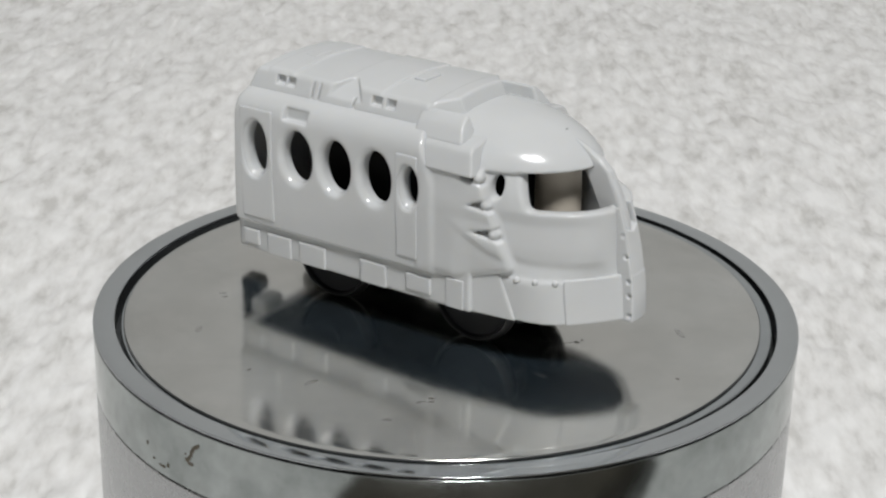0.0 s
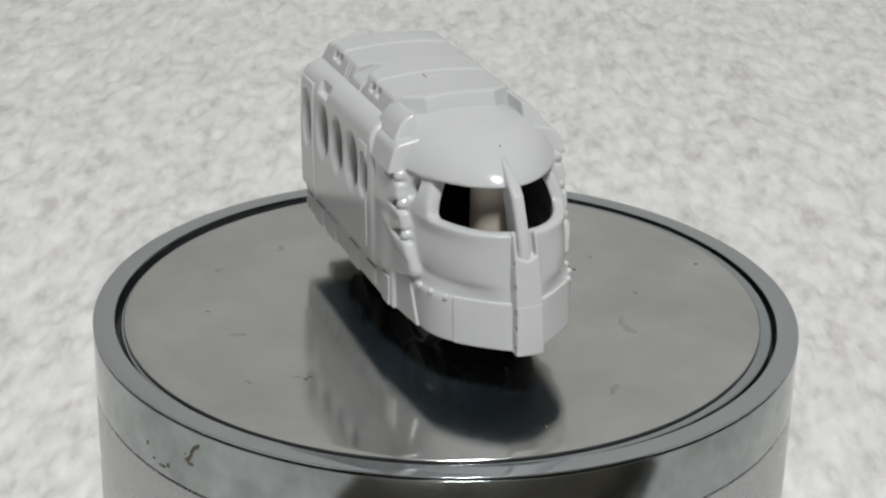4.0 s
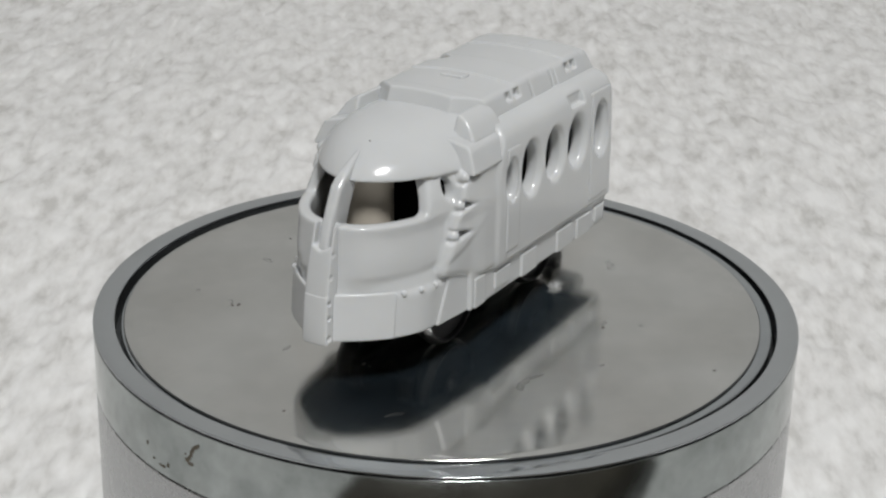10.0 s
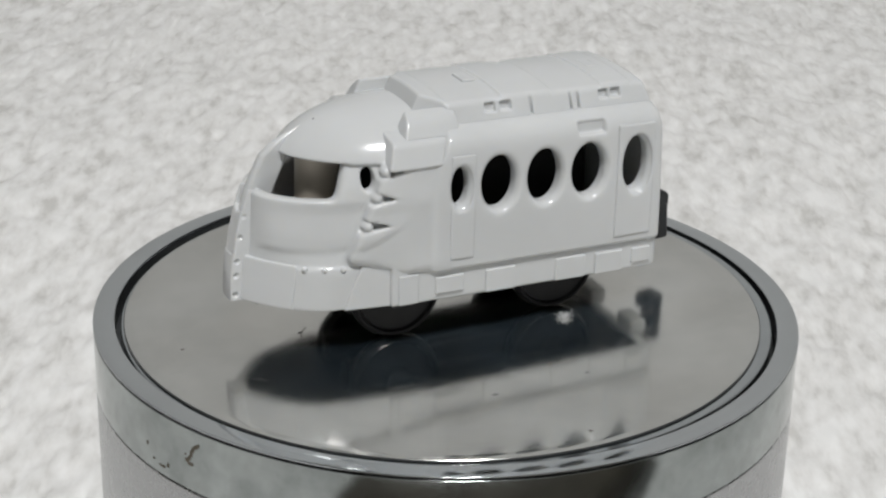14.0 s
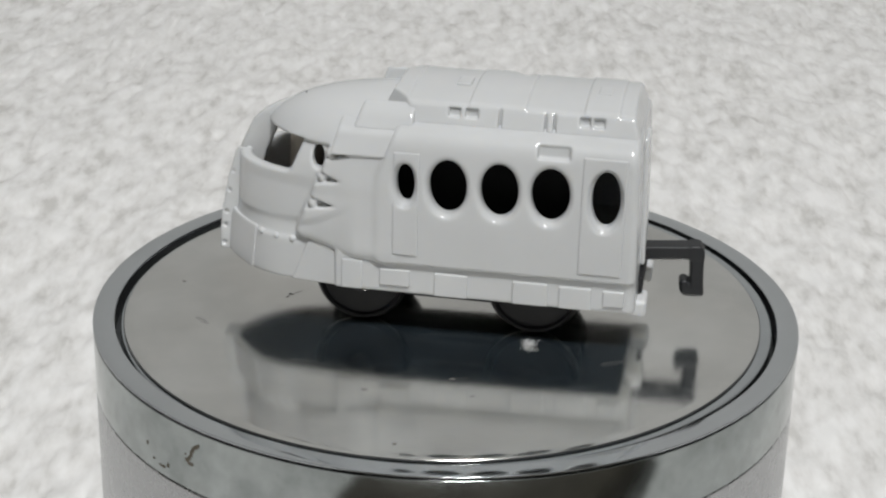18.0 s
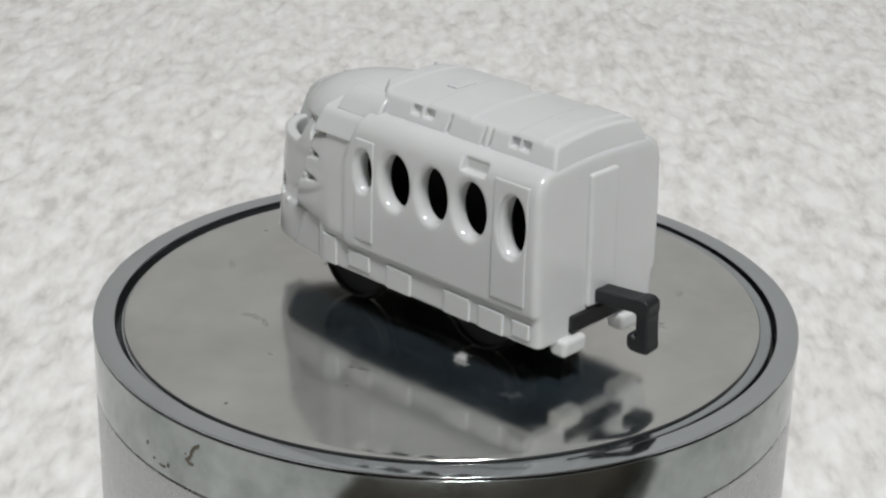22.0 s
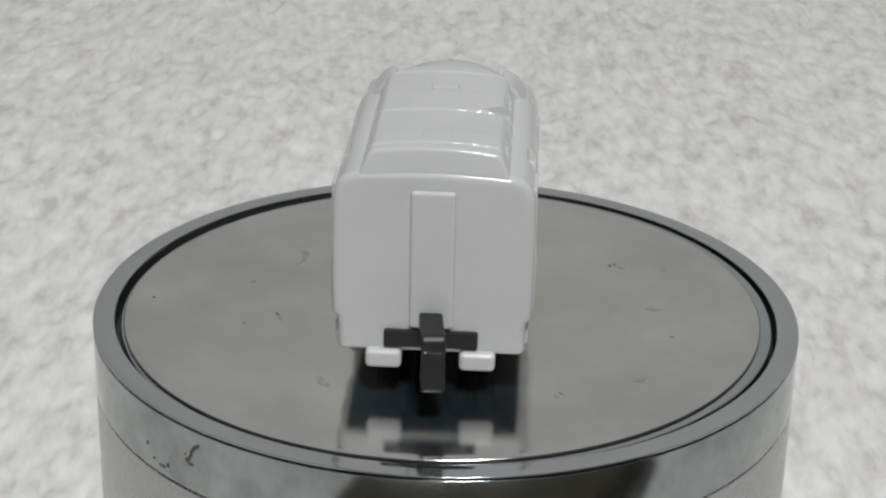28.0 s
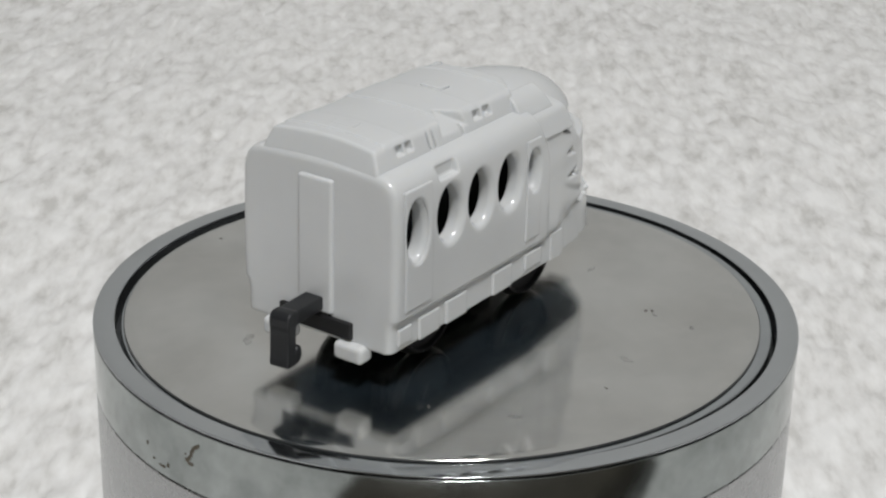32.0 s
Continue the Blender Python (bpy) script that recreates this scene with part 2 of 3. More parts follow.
TEETH = [((11.9, 28.3), (15.6, 29.4), (15.8, 27.3)),
         ((13.3, 24.2), (16.8, 25.6), (17.2, 23.5)),
         ((14.0, 20.2), (18.2, 21.3), (18.7, 19.3))]


def jaw(X, Y, Z):
    """The toothed cheek that wraps the cab's sides in front of the carriage."""
    tuck = 0.46 * np.maximum(16.8 - Z, 0.0) * np.clip((X - 11.0) / 7.0, 0.0, 1.0)
    d = smax(np.abs(Y) - (half_width(Z) - 0.45 * step01((Z - 23.0) / 4.0) - tuck), mask(X, Y, Z, 1.6 + 0.6 * step01((14.5 - X) / 4.0)), 1.2)
    edge = X - (26.3 - 0.385 * Z)
    d = smax(d, edge, 0.9)
    d = smax(d, 5.0 - X, 0.5)
    d = smax(d, Z - 29.4, 0.6)
    d = smax(d, LEDGE_Z + 0.30 * np.clip(X - 12.3, 0.0, 8.0) - Z, 1.6)
    for t in TEETH:
        d = smax(d, -tri_prism(X, Z, *t), 0.4)
        bx, bz = (t[1][0] + t[2][0]) / 2 - 1.0, (t[1][1] + t[2][1]) / 2 - 0.05
        knob = np.sqrt((X - bx) ** 2 + ((np.abs(Y) - 12.0) * 0.75) ** 2 + (Z - bz) ** 2) - 0.85
        d = smin(d, knob, 0.3)
    return smax(d, 9.0 - np.abs(Y), 0.3)


WINDOWS = [(3.4, 24.9, 1.36, 3.0), (-2.9, 24.85, 2.78, 4.15), (-10.5, 24.9, 2.78, 4.15),
           (-18.0, 24.9, 2.82, 4.15), (-26.1, 24.95, 2.08, 4.3)]


def window_hole(X, Z, w, grow=0.0):
    cx, cz, a, b = w
    a, b = a + grow, b + grow
    dx, dz = (X - cx) / a, (Z - cz) / b
    f = np.sqrt(dx * dx + dz * dz + 1e-9)
    g = np.sqrt((dx / a) ** 2 + (dz / b) ** 2) / f + 1e-4
    return (f - 1) / np.maximum(g, 0.05)


def eye_hole(X, Y, Z):
    """The two cab windows left and right of the middle pillar, one opening."""
    d = smax(21.7 - 0.40 * (Z - 24.0) - X, 24.1 - Z, 0.9)
    return smax(d, Z - 28.95, 0.3)


def side_slot(X, Y, Z):
    d = window_hole(X, Z, (17.0, 27.0, 0.95, 1.65))
    return smax(d, 8.0 - np.abs(Y), 0.3)


def shell(X, Y, Z):
    c = coach(X, Y, Z)
    m = mask_solid(X, Y, Z)
    j = jaw(X, Y, Z)
    brow = smax(mask(X, Y, Z, 0.65), 28.85 - Z + 0.04 * np.maximum(22.0 - X, 0), 0.6)
    brow = smax(brow, 6.0 - X, 0.4)
    sk_rear = smax(smax(np.abs(Y) - 13.25, -30.6 - X, 0.5), X - 14.0, 0.3)
    sk_rear = smax(sk_rear, Z - LEDGE_Z - 1.5, 0.3)
    sk_front = smax(smax(mask(X, Y, Z, 0.35), np.abs(Y) - 13.1, 1.2), 12.6 - X, 0.3)
    sk_front = smax(sk_front, Z - 13.9, 0.5)
    groove = smax(np.abs(Y) - 1.5, 20.7 - Z + 0.4 * np.abs(Y), 0.4)
    m = smax(m, -smax(groove, nose_line(Z) - 1.9 - X, 0.4), 0.5)
    skirt = smax(np.minimum(sk_rear, sk_front), SKIRT_Z - Z, 0.3)
    # the rear wall runs down to the skirt's lower edge in one piece
    tail = smax(np.abs(Y) - 13.2 - 0.7 * step01((Z - 10.0) / 5.0), rear_wall(Z) - X, 1.3)
    tail = smax(smax(tail, X + 29.4, 0.3), np.maximum(SKIRT_Z - Z, Z - 26.0), 0.3)
    skirt = np.minimum(skirt, tail)
    outer = smin(np.minimum(smin(c, j, 0.7), skirt), smin(m, brow, 0.25), 0.5)
    # hollow inside
    inner = smax(np.abs(Y) - np.where(Z < 14.5, 12.3, 11.3), Z - 32.3, 2.0)
    inner = smax(inner, -29.6 - X, 1.0)
    inner = smax(inner, mask(X, Y, Z, np.where(Z < 15.0, -0.7, -1.9)) - 3.0 * np.clip(8.0 - X, 0.0, 2.0), 0.5)
    d = smax(outer, -inner, 0.3)
    for w in WINDOWS:
        cone = window_hole(X, Z, w) - 0.55 * np.maximum(np.abs(Y) - 13.2, 0.0)
        d = smax(d, -smax(cone, 6.0 - np.abs(Y), 0.3), 0.5)
    d = smax(d, -eye_hole(X, Y, Z), 0.6)
    d = smax(d, -side_slot(X, Y, Z), 0.5)
    # small recess above the third window
    rec = rbox(X, np.abs(Y), Z, (-20.6, 12.5, 30.5), (-15.9, 16.0, 32.4), 0.3)
    d = smax(d, -rec, 0.2)
    return d


train = thing("toy_train", "white moulded plastic toy locomotive with oval windows on a steel disc", "toy train")
moulded("body_shell", shell, (-33.0, -15.0, 6.6), (36.0, 15.0, 38.0), 0.25, WHITE, train, "white glossy moulded plastic shell")


ROOF_STEPS = [(-27.0, 0.0), (-21.8, 0.24), (-13.3, 0.0), (-5.1, 0.24), (4.0, 0.0), (99.0, 0.2)]


def roof_plate(X, Y, Z):
    lift = np.zeros_like(X)
    low = -99.0
    for edge, up in ROOF_STEPS:
        lift = np.where((X >= low) & (X < edge), up, lift)
        low = edge
    top = 37.0 - 0.0085 * Y * Y + lift
    side = (np.abs(Y) - 9.98 + 0.42 * (Z - 34.1)) * 0.92
    d = smax(side, Z - top, 0.7)
    d = smax(d, -30.0 - X + 0.30 * (Z - 34.0), 0.5)
    d = smax(d, X - 7.2 + 0.9 * np.maximum(np.abs(Y) - 5.3, 0.0) + 0.5 * (Z - 36.0), 0.4)
    for x0, x1 in ((-3.9, -2.1), (-6.5, -4.6), (-22.9, -21.3), (-25.0, -23.3)):
        d = smax(d, -rbox(X, np.abs(Y), Z, (x0, 8.75, 34.5), (x1, 12.0, 35.8), 0.2), 0.2)
    for x0, x1 in ((-10.0, -9.5), (-17.9, -17.5), (-16.6, -16.2)):
        d = smax(d, -rbox(X, np.abs(Y), Z, (x0, 9.0, 33.0), (x1, 12.0, 36.4), 0.1), 0.15)
    # a ramp cut into the right edge, narrowing to a tip on the top
    wedge = smax(smax(X + 7.7 - 0.9 * (-10.4 - Y), -14.6 - X + 0.75 * (Y + 9.5), 0.15), Y + 5.6, 0.2)
    d = smax(d, -smax(wedge, 36.9 + 0.60 * (Y + 5.8) - Z, 0.15), 0.2)
    return smax(d, 32.5 - Z, 0.2)


moulded("roof_panel", roof_plate, (-32.0, -11.0, 32.2), (8.0, 11.0, 38.4), 0.17, WHITE, train, "raised white roof panel")


def nose_strip(X, Y, Z):
    """A flat-fronted bar up the prow, forked at its top round the pillar."""
    d = smax(X - nose_line(Z) - 0.12 * (Z < 14.4) + 0.05 * Y * Y, np.abs(Y) - 2.15 + 0.02 * (Z - 7), 0.35)
    d = smax(d, Z - 24.0 - 0.25 * (X - 30.0), 0.6)
    fork = smax(np.abs(Y) - 1.40, 20.6 - Z + 0.4 * np.abs(Y), 0.3)
    d = smax(d, -smax(fork, nose_line(Z) - 1.6 - X, 0.3), 0.4)
    return smax(smax(d, SKIRT_Z - 0.25 - Z, 0.3), nose_line(Z) - 2.6 - X, 0.3)


def strip_with_pits(X, Y, Z):
    d = nose_strip(X, Y, Z)
    for zz in (20.2, 17.0, 13.3, 11.1, 8.1):
        pit = np.sqrt((X - nose_line(zz) + 0.75) ** 2 + (np.abs(Y) - 2.05) ** 2 + (Z - zz) ** 2) - 0.42
        d = smax(d, -pit, 0.12)
    return d


def pillar(X, Y, Z):
    """The middle post: out of the dome as a ridge, down into the strip's fork."""
    front = np.interp(Z, [19.0, 20.3, 21.8, 23.5, 26.1, 28.8, 30.3, 31.5, 32.5, 33.3], [33.0, 32.9, 32.6, 32.1, 31.0, 29.65, 28.0, 26.0, 23.9, 21.6])
    wide = 0.90 - 0.20 * np.maximum(Z - 29.8, 0.0)
    d = smax((X - front) * 0.9 + 0.06 * Y * Y, np.abs(Y) - wide, 0.7)
    d = smax(d, (front - 4.4 - X) * 0.9, 0.4)
    return smax(smax(d, 19.4 - Z, 0.4), Z - 33.2, 0.5)


moulded("nose_strip", strip_with_pits, (26.0, -3.2, 6.6), (37.0, 3.2, 24.6), 0.13, WHITE, train)
moulded("centre_pillar", pillar, (17.0, -2.0, 18.8), (34.0, 2.0, 35.0), 0.15, WHITE, train)

# faceted boxes stepping down on both sides behind the dome
def side_step(side, top, outer, front, lean, x0, y0, z0):
    """A box cut by planes: (y, z) pairs give the top's and the flank's slopes."""
    def plane(p, q):
        ny, nz = p[1] - q[1], q[0] - p[0]
        l = math.hypot(ny, nz)
        return ny / l, nz / l, (ny * p[0] + nz * p[1]) / l

    def field(X, Y, Z):
        W = Y * side
        a, b = plane(*top), plane(*outer)
        d = smax(a[0] * W + a[1] * Z - a[2], b[0] * W + b[1] * Z - b[2], 0.9)
        d = smax(d, (X - front + lean * (Z - z0)) * 0.93 + 0.10 * (W - y0), 0.35)
        return smax(d, np.maximum(np.maximum(x0 - X, y0 - W), z0 - Z), 0.4)
    return field


for s in (1, -1):
    ys = sorted((s * 6.5, s * 14.5))
    upper = side_step(s, ((8.4, 35.9), (10.2, 35.2)), ((10.2, 35.2), (12.1, 32.2)), 12.0, 0.42, 2.8, 8.3, 32.2)
    moulded("upper_side_box", upper, (2.4, ys[0], 31.9), (12.6, ys[1], 37.0), 0.16, WHITE, train)
    lower = side_step(s, ((9.2, 33.1), (12.5, 32.4)), ((12.5, 32.4), (14.05, 28.4)), 15.3, 0.30, 5.0, 8.0, 28.6)
    moulded("lower_side_box", lower, (4.6, ys[0], 28.4), (16.0, ys[1], 33.6), 0.16, WHITE, train)


def disc_mesh(radius, depth, bevel, segments=48):
    prof = [(0.0001, depth / 2), (radius - bevel, depth / 2), (radius - bevel * 0.3, depth / 2 - bevel * 0.3), (radius, depth / 2 - bevel),
            (radius, -depth / 2 + bevel), (radius - bevel * 0.3, -depth / 2 + bevel * 0.3), (radius - bevel, -depth / 2), (0.0001, -depth / 2)]
    return lathe(prof, segments, closed=False)


def wheel_mesh(r):
    """A wheel with a raised, rounded rim and a dished face on both sides."""
    half = [(0.0001, 0.0011), (r * 0.72, 0.0009), (r * 0.84, 0.0009), (r * 0.87, 0.0015), (r * 0.91, 0.0016), (r * 0.945, 0.0013), (r, 0.0004)]
    return lathe(half + [(q, -z) for q, z in reversed(half)], 72, closed=False)


def chassis_field(X, Y, Z):
    d = smax(np.abs(Y) - 12.7, mask(X, Y, Z, -0.3), 0.5)
    d = smax(smax(d, -30.6 - X, 0.5), np.abs(Z - 9.2) - 1.6, 0.3)
    frame_rails = rbox(X, np.abs(Y), Z, (-23.0, 3.0, 3.4), (18.0, 5.6, 9.0), 0.4)
    return np.minimum(d, frame_rails)


moulded("chassis", chassis_field, (-32.0, -13.4, 3.0), (35.5, 13.4, 11.4), 0.4, BLACK, train, "black plastic chassis under the shell")
part("motor_block", bevel_box((0.034, 0.0150, 0.0195), (-0.004, 0, 0.0175), 0.0008), MOTOR, train, "black motor housing inside the shell")
post_v, post_f = lathe([(0.0001, 0.0296), (0.0034, 0.0296), (0.0036, 0.0085), (0.0001, 0.0085)], 40, closed=False)
post = child("screw_post", mesh_from("screw_post", post_v, post_f, CREAM), train, "white inner post behind the cab windows")
post.location = (0.0205, 0, 0)
R_WHEEL = 0.0073
for wx in (0.0109, -0.0158):
    for s in (1, -1):
        wz = R_WHEEL - wx * math.sin(radians(0.8))
        wv, wf = wheel_mesh(R_WHEEL)
        wheel = child("wheel", mesh_from("wheel", wv, wf, WHEEL), train, "dark plastic wheel")
        wheel.location = (wx, s * 0.0070, wz)
        wheel.rotation_euler = (radians(90), 0, 0)
        hv, hf = disc_mesh(0.0022, 0.0009, 0.0003, 32)
        hub = child("hub", mesh_from("hub", hv, hf, WHEEL), wheel)
        hub.location = (0, 0, -s * 0.0018)
    av, af = disc_mesh(0.001, 0.013, 0.0002, 20)
    axle = child("axle", mesh_from("axle", av, af, GREY), train)
    axle.location = (wx, 0, R_WHEEL - wx * math.sin(radians(0.8)))
    axle.rotation_euler = (radians(90), 0, 0)

for s in (1, -1):
    part("buffer", bevel_box((0.0030, 0.0051, 0.0027), (-0.0314, s * 0.0066, 0.0064), 0.0007, 3), WHITE, train, "bright white rear buffer tab")

part("coupler_bar", bevel_box((0.0022, 0.0132, 0.0026), (-0.0309, 0.0, 0.0093), 0.0003), BLACK, train, "black cross bar of the rear coupler")


def coupler_field(X, Y, Z):
    arm = rbox(X, Y, Z, (-8.6, -1.7, -1.0), (3.0, 1.7, 1.1), 0.3)
    drop = rbox(X, Y, Z, (-8.6, -1.7, -7.0), (-6.6, 1.7, 1.1), 0.3)
    corner = smax((X + 5.8) * -0.707 + (Z + 1.7) * 0.707 - 3.65, np.abs(Y) - 1.7, 0.3)
    lip = rbox(X, Y, Z, (-8.6, -1.7, -7.0), (-5.6, 1.7, -5.4), 0.5)
    tip = rbox(X, Y, Z, (-6.4, -1.7, -6.6), (-5.0, 1.7, -4.4), 0.65)
    return smax(smin(smin(arm, drop, 0.6), smin(lip, tip, 0.8), 0.4), corner, 0.3)


coupler = moulded("coupler_hook", coupler_field, (-10.0, -3.0, -9.8), (4.0, 3.0, 2.0), 0.16, GREY, train, "dark grey rear coupler hook")
coupler.location = (-0.0320, 0.0, 0.0124)
coupler.rotation_euler = (0, radians(3.0), radians(6))
part("coupler_slot", bevel_box((0.0016, 0.0052, 0.0040), (-0.0309, 0.0, 0.0112), 0.0003), BLACK, train)

moulded("rear_gangway_rib", lambda X, Y, Z: rbox(X - 0.03 * (Z - 10.0), Y, Z, (-31.95, -3.1, 11.0), (-30.0, 3.1, 31.3), 0.45),
        (-32.6, -4.0, 10.5), (-28.9, 4.0, 32.0), 0.2, WHITE, train)

# ---- relief on the shell: doors, skirt panels, bumper plates, studs ----
def side_panel(name, x0, x1, z0, z1, proud, base_y, window=None, label="", slant=0.0, h=0.14, curve=True):
    """A raised panel on each side of the train."""
    for s in (1, -1):
        def field(X, Y, Z):
            skin = s * Y - (base_y if not curve else base_y - 14.1 + half_width(Z))
            d = smax(np.abs(skin) - proud, np.maximum(x0 + slant * (Z - z0) - X, X - x1), 0.18)
            d = smax(d, np.maximum(z0 - Z, Z - z1), 0.18)
            if window:
                hole = window_hole(X, Z, window) - 0.55 * np.maximum(np.abs(Y) - 13.2, 0.0)
                d = smax(d, -hole, 0.4)
            return d
        ys = sorted((s * (base_y - 1.2), s * (base_y + 0.8)))
        moulded(name, field, (x0 - 1.4, ys[0], z0 - 0.5), (x1 + 0.5, ys[1], z1 + 0.5), h, WHITE, train, label)


side_panel("rear_door", -29.0, -22.6, 13.4, 31.4, 0.26, 14.07, WINDOWS[4])
side_panel("front_door", 1.2, 5.1, 13.8, 29.9, 0.26, 14.07, WINDOWS[0])
side_panel("skirt_panel", 2.4, 7.0, 8.4, 11.1, 0.35, 13.25, curve=False)
side_panel("skirt_panel", -6.3, -1.3, 7.4, 11.1, 0.35, 13.25, curve=False)
side_panel("skirt_panel", -18.3, -13.1, 7.4, 11.0, 0.35, 13.25, curve=False)
side_panel("skirt_panel", -24.8, -20.0, 7.4, 10.9, 0.35, 13.25, curve=False)
side_panel("skirt_panel", -29.7, -26.5, 8.3, 10.8, 0.35, 13.25, curve=False)
side_panel("skirt_panel", 9.7, 12.9, 7.4, 12.1, 0.25, 13.25, curve=False)


def bumper_plate(grow, x_back, slant, y_in, z_top):
    def field(X, Y, Z):
        d = smax(smax(mask(X, Y, Z, grow), np.abs(Y) - 12.75 - grow, 1.0), -mask(X, Y, Z, 0.1), 0.2)
        d = smax(d, x_back - slant * (Z - SKIRT_Z) - X, 0.25)
        return smax(smax(d, np.maximum(SKIRT_Z - 0.05 - Z, Z - z_top), 0.3), y_in - np.abs(Y), 0.2)
    return field


moulded("front_bumper_plate", bumper_plate(0.6, 27.8, 0.10, 1.5, 14.3), (20.0, -12.0, 6.8), (37.0, 12.0, 15.0), 0.2, WHITE, train)
for s in (1, -1):
    ys = sorted((s * 6.0, s * 15.0))

    def corner_plate(X, Y, Z):
        d = bumper_plate(0.7, 13.0, 0.0, 1.0, 14.1)(X, Y, Z)
        return smax(d, X - (20.9 - 0.38 * (Z - SKIRT_Z)), 0.2)

    moulded("corner_bumper_plate", corner_plate, (12.0, ys[0], 6.8), (22.0, ys[1], 15.0), 0.18, WHITE, train)
    for sx, sy in ((26.2, 9.4), (23.6, 10.7), (20.9, 11.4)):
        bm = bmesh.new()
        bmesh.ops.create_uvsphere(bm, u_segments=14, v_segments=9, radius=0.00047)
        stud = part("stud", bm, WHITE, train, smooth=True)
        stud.location = (sx * 0.001, s * sy * 0.001, 0.01375)

for x0, x1 in ((-4.2, -2.0), (-25.3, -23.2)):  # low blocks on the roof
    part("roof_block", bevel_box(((x1 - x0) * 0.001, 0.0041, 0.0010), ((x0 + x1) * 0.0005, 0.0, 0.0368), 0.0002), WHITE, train)

bm = bmesh.new()
bmesh.ops.create_uvsphere(bm, u_segments=10, v_segments=6, radius=0.00013)
part("dark_fleck", bm, GREY, train, "tiny dark fleck on the dome").location = (0.0214, 0.0005, 0.03346)

# ---- the turntable ----
drum = thing("turntable_drum", "brushed steel drum of a display turntable standing on a rug", "turntable")
RC = Vector((0.00062, 0.0, -0.00025))
drum.rotation_euler = (radians(-0.17), radians(0.46), 0)
def rounded(cx, cz, r, start, stop, n=6):
    """Points of an arc in a turned profile, angles in degrees."""
    return [(cx + r * math.cos(radians(start + (stop - start) * k / n)), cz + r * math.sin(radians(start + (stop - start) * k / n))) for k in range(n + 1)]


ring_prof = [(0.0517, 0.0002)] + rounded(0.0519, 0.0004, 0.0002, 180, 90, 4) + rounded(0.0549, 0.0005, 0.0001, 90, 0) + [(0.0550, 0.0004), (0.0548, 0.00028)]
v, f = lathe(ring_prof, 256)
child("top_ring", mesh_from("top_ring", v, f, RING), drum, "bright polished steel rim ring").location = RC
# solid dark strip: the joint's shade below the ring, put into colour
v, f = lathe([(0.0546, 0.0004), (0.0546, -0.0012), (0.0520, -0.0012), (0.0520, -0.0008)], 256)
child("rim_groove", mesh_from("rim_groove", v, f, GAP_SHADE), drum, "dark strip standing for the shade in the groove under the rim").location = RC
v, f = lathe(rounded(0.05486, -0.00012, 0.00014, 90, 0) + [(0.0550, -0.0095), (0.0549, -0.0097), (0.0530, -0.0097), (0.0520, -0.0090), (0.0520, -0.0020)], 256)
child("upper_band", mesh_from("upper_band", v, f, CHROME), drum, "stained polished steel band below the rim").location = RC
v, f = lathe([(0.0549, -0.00985), (0.0550, -0.0101), (0.0550, FLOOR_Z + 0.001), (0.0530, FLOOR_Z), (0.0530, -0.00985)], 256)
child("lower_band", mesh_from("lower_band", v, f, LOWER), drum, "smooth lower steel band").location = RC
v, f = lathe([(0.0480, -0.00036), (0.0507, -0.00036), (0.0509, -0.0005), (0.0509, -0.003), (0.0480, -0.003)], 192)
ledge = child("ledge", mesh_from("ledge", v, f, GAPSTEEL), drum, "bright ledge in the gap round the disc")
ledge.location = (RC.x, RC.y, 0)
ledge.rotation_euler = (radians(0.17), radians(-0.46), 0)
# gap floor and rim liner, coloured dark in place of deep shade
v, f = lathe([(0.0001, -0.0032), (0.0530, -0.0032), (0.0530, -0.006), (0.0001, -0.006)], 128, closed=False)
child("well_floor", mesh_from("well_floor", v, f, GAP_SHADE), drum, "floor of the gap round the disc, coloured dark for its shade").location = RC
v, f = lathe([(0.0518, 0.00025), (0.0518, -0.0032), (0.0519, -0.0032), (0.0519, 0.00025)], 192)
child("inner_wall", mesh_from("inner_wall", v, f, GAP_SHADE), drum, "inner wall of the rim, coloured dark for the shade in the gap").location = RC

disc = thing("turntable_disc", "mirror-polished steel turntable disc with small specks", "turntable disc")
v, f = lathe([(0.0001, 0.0), (0.0480, 0.0)] + rounded(0.0496, -0.0001, 0.0001, 90, 0, 3) + [(0.0497, -0.00026), (0.0001, -0.00026)], 256, closed=False)
child("plate", mesh_from("plate", v, f, DISC), disc)
# thin dark band painted as the shaded side of the disc
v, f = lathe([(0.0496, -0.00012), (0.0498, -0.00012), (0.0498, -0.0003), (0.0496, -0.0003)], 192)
child("edge_band", mesh_from("edge_band", v, f, GAP_SHADE), disc, "dark strip standing for the shade under the disc's edge")

MARKS = [(-20.9, 24.4, 0.55, 0.32, 0.5), (-21.6, 25.1, 0.5, 0.3, 0.9), (-24.0, -4.3, 0.5, 0.28, 0.4), (-24.1, -5.4, 0.3, 0.2, 1.2), (26.4, 22.4, 0.55, 0.16, 1.1),
         (4.3, 36.6, 0.45, 0.18, 1.3), (-42.2, -5.2, 0.35, 0.25, 0.2), (7.4, -45.2, 0.35, 0.35, 0.0), (9.2, -24.4, 0.6, 0.35, 0.6)]
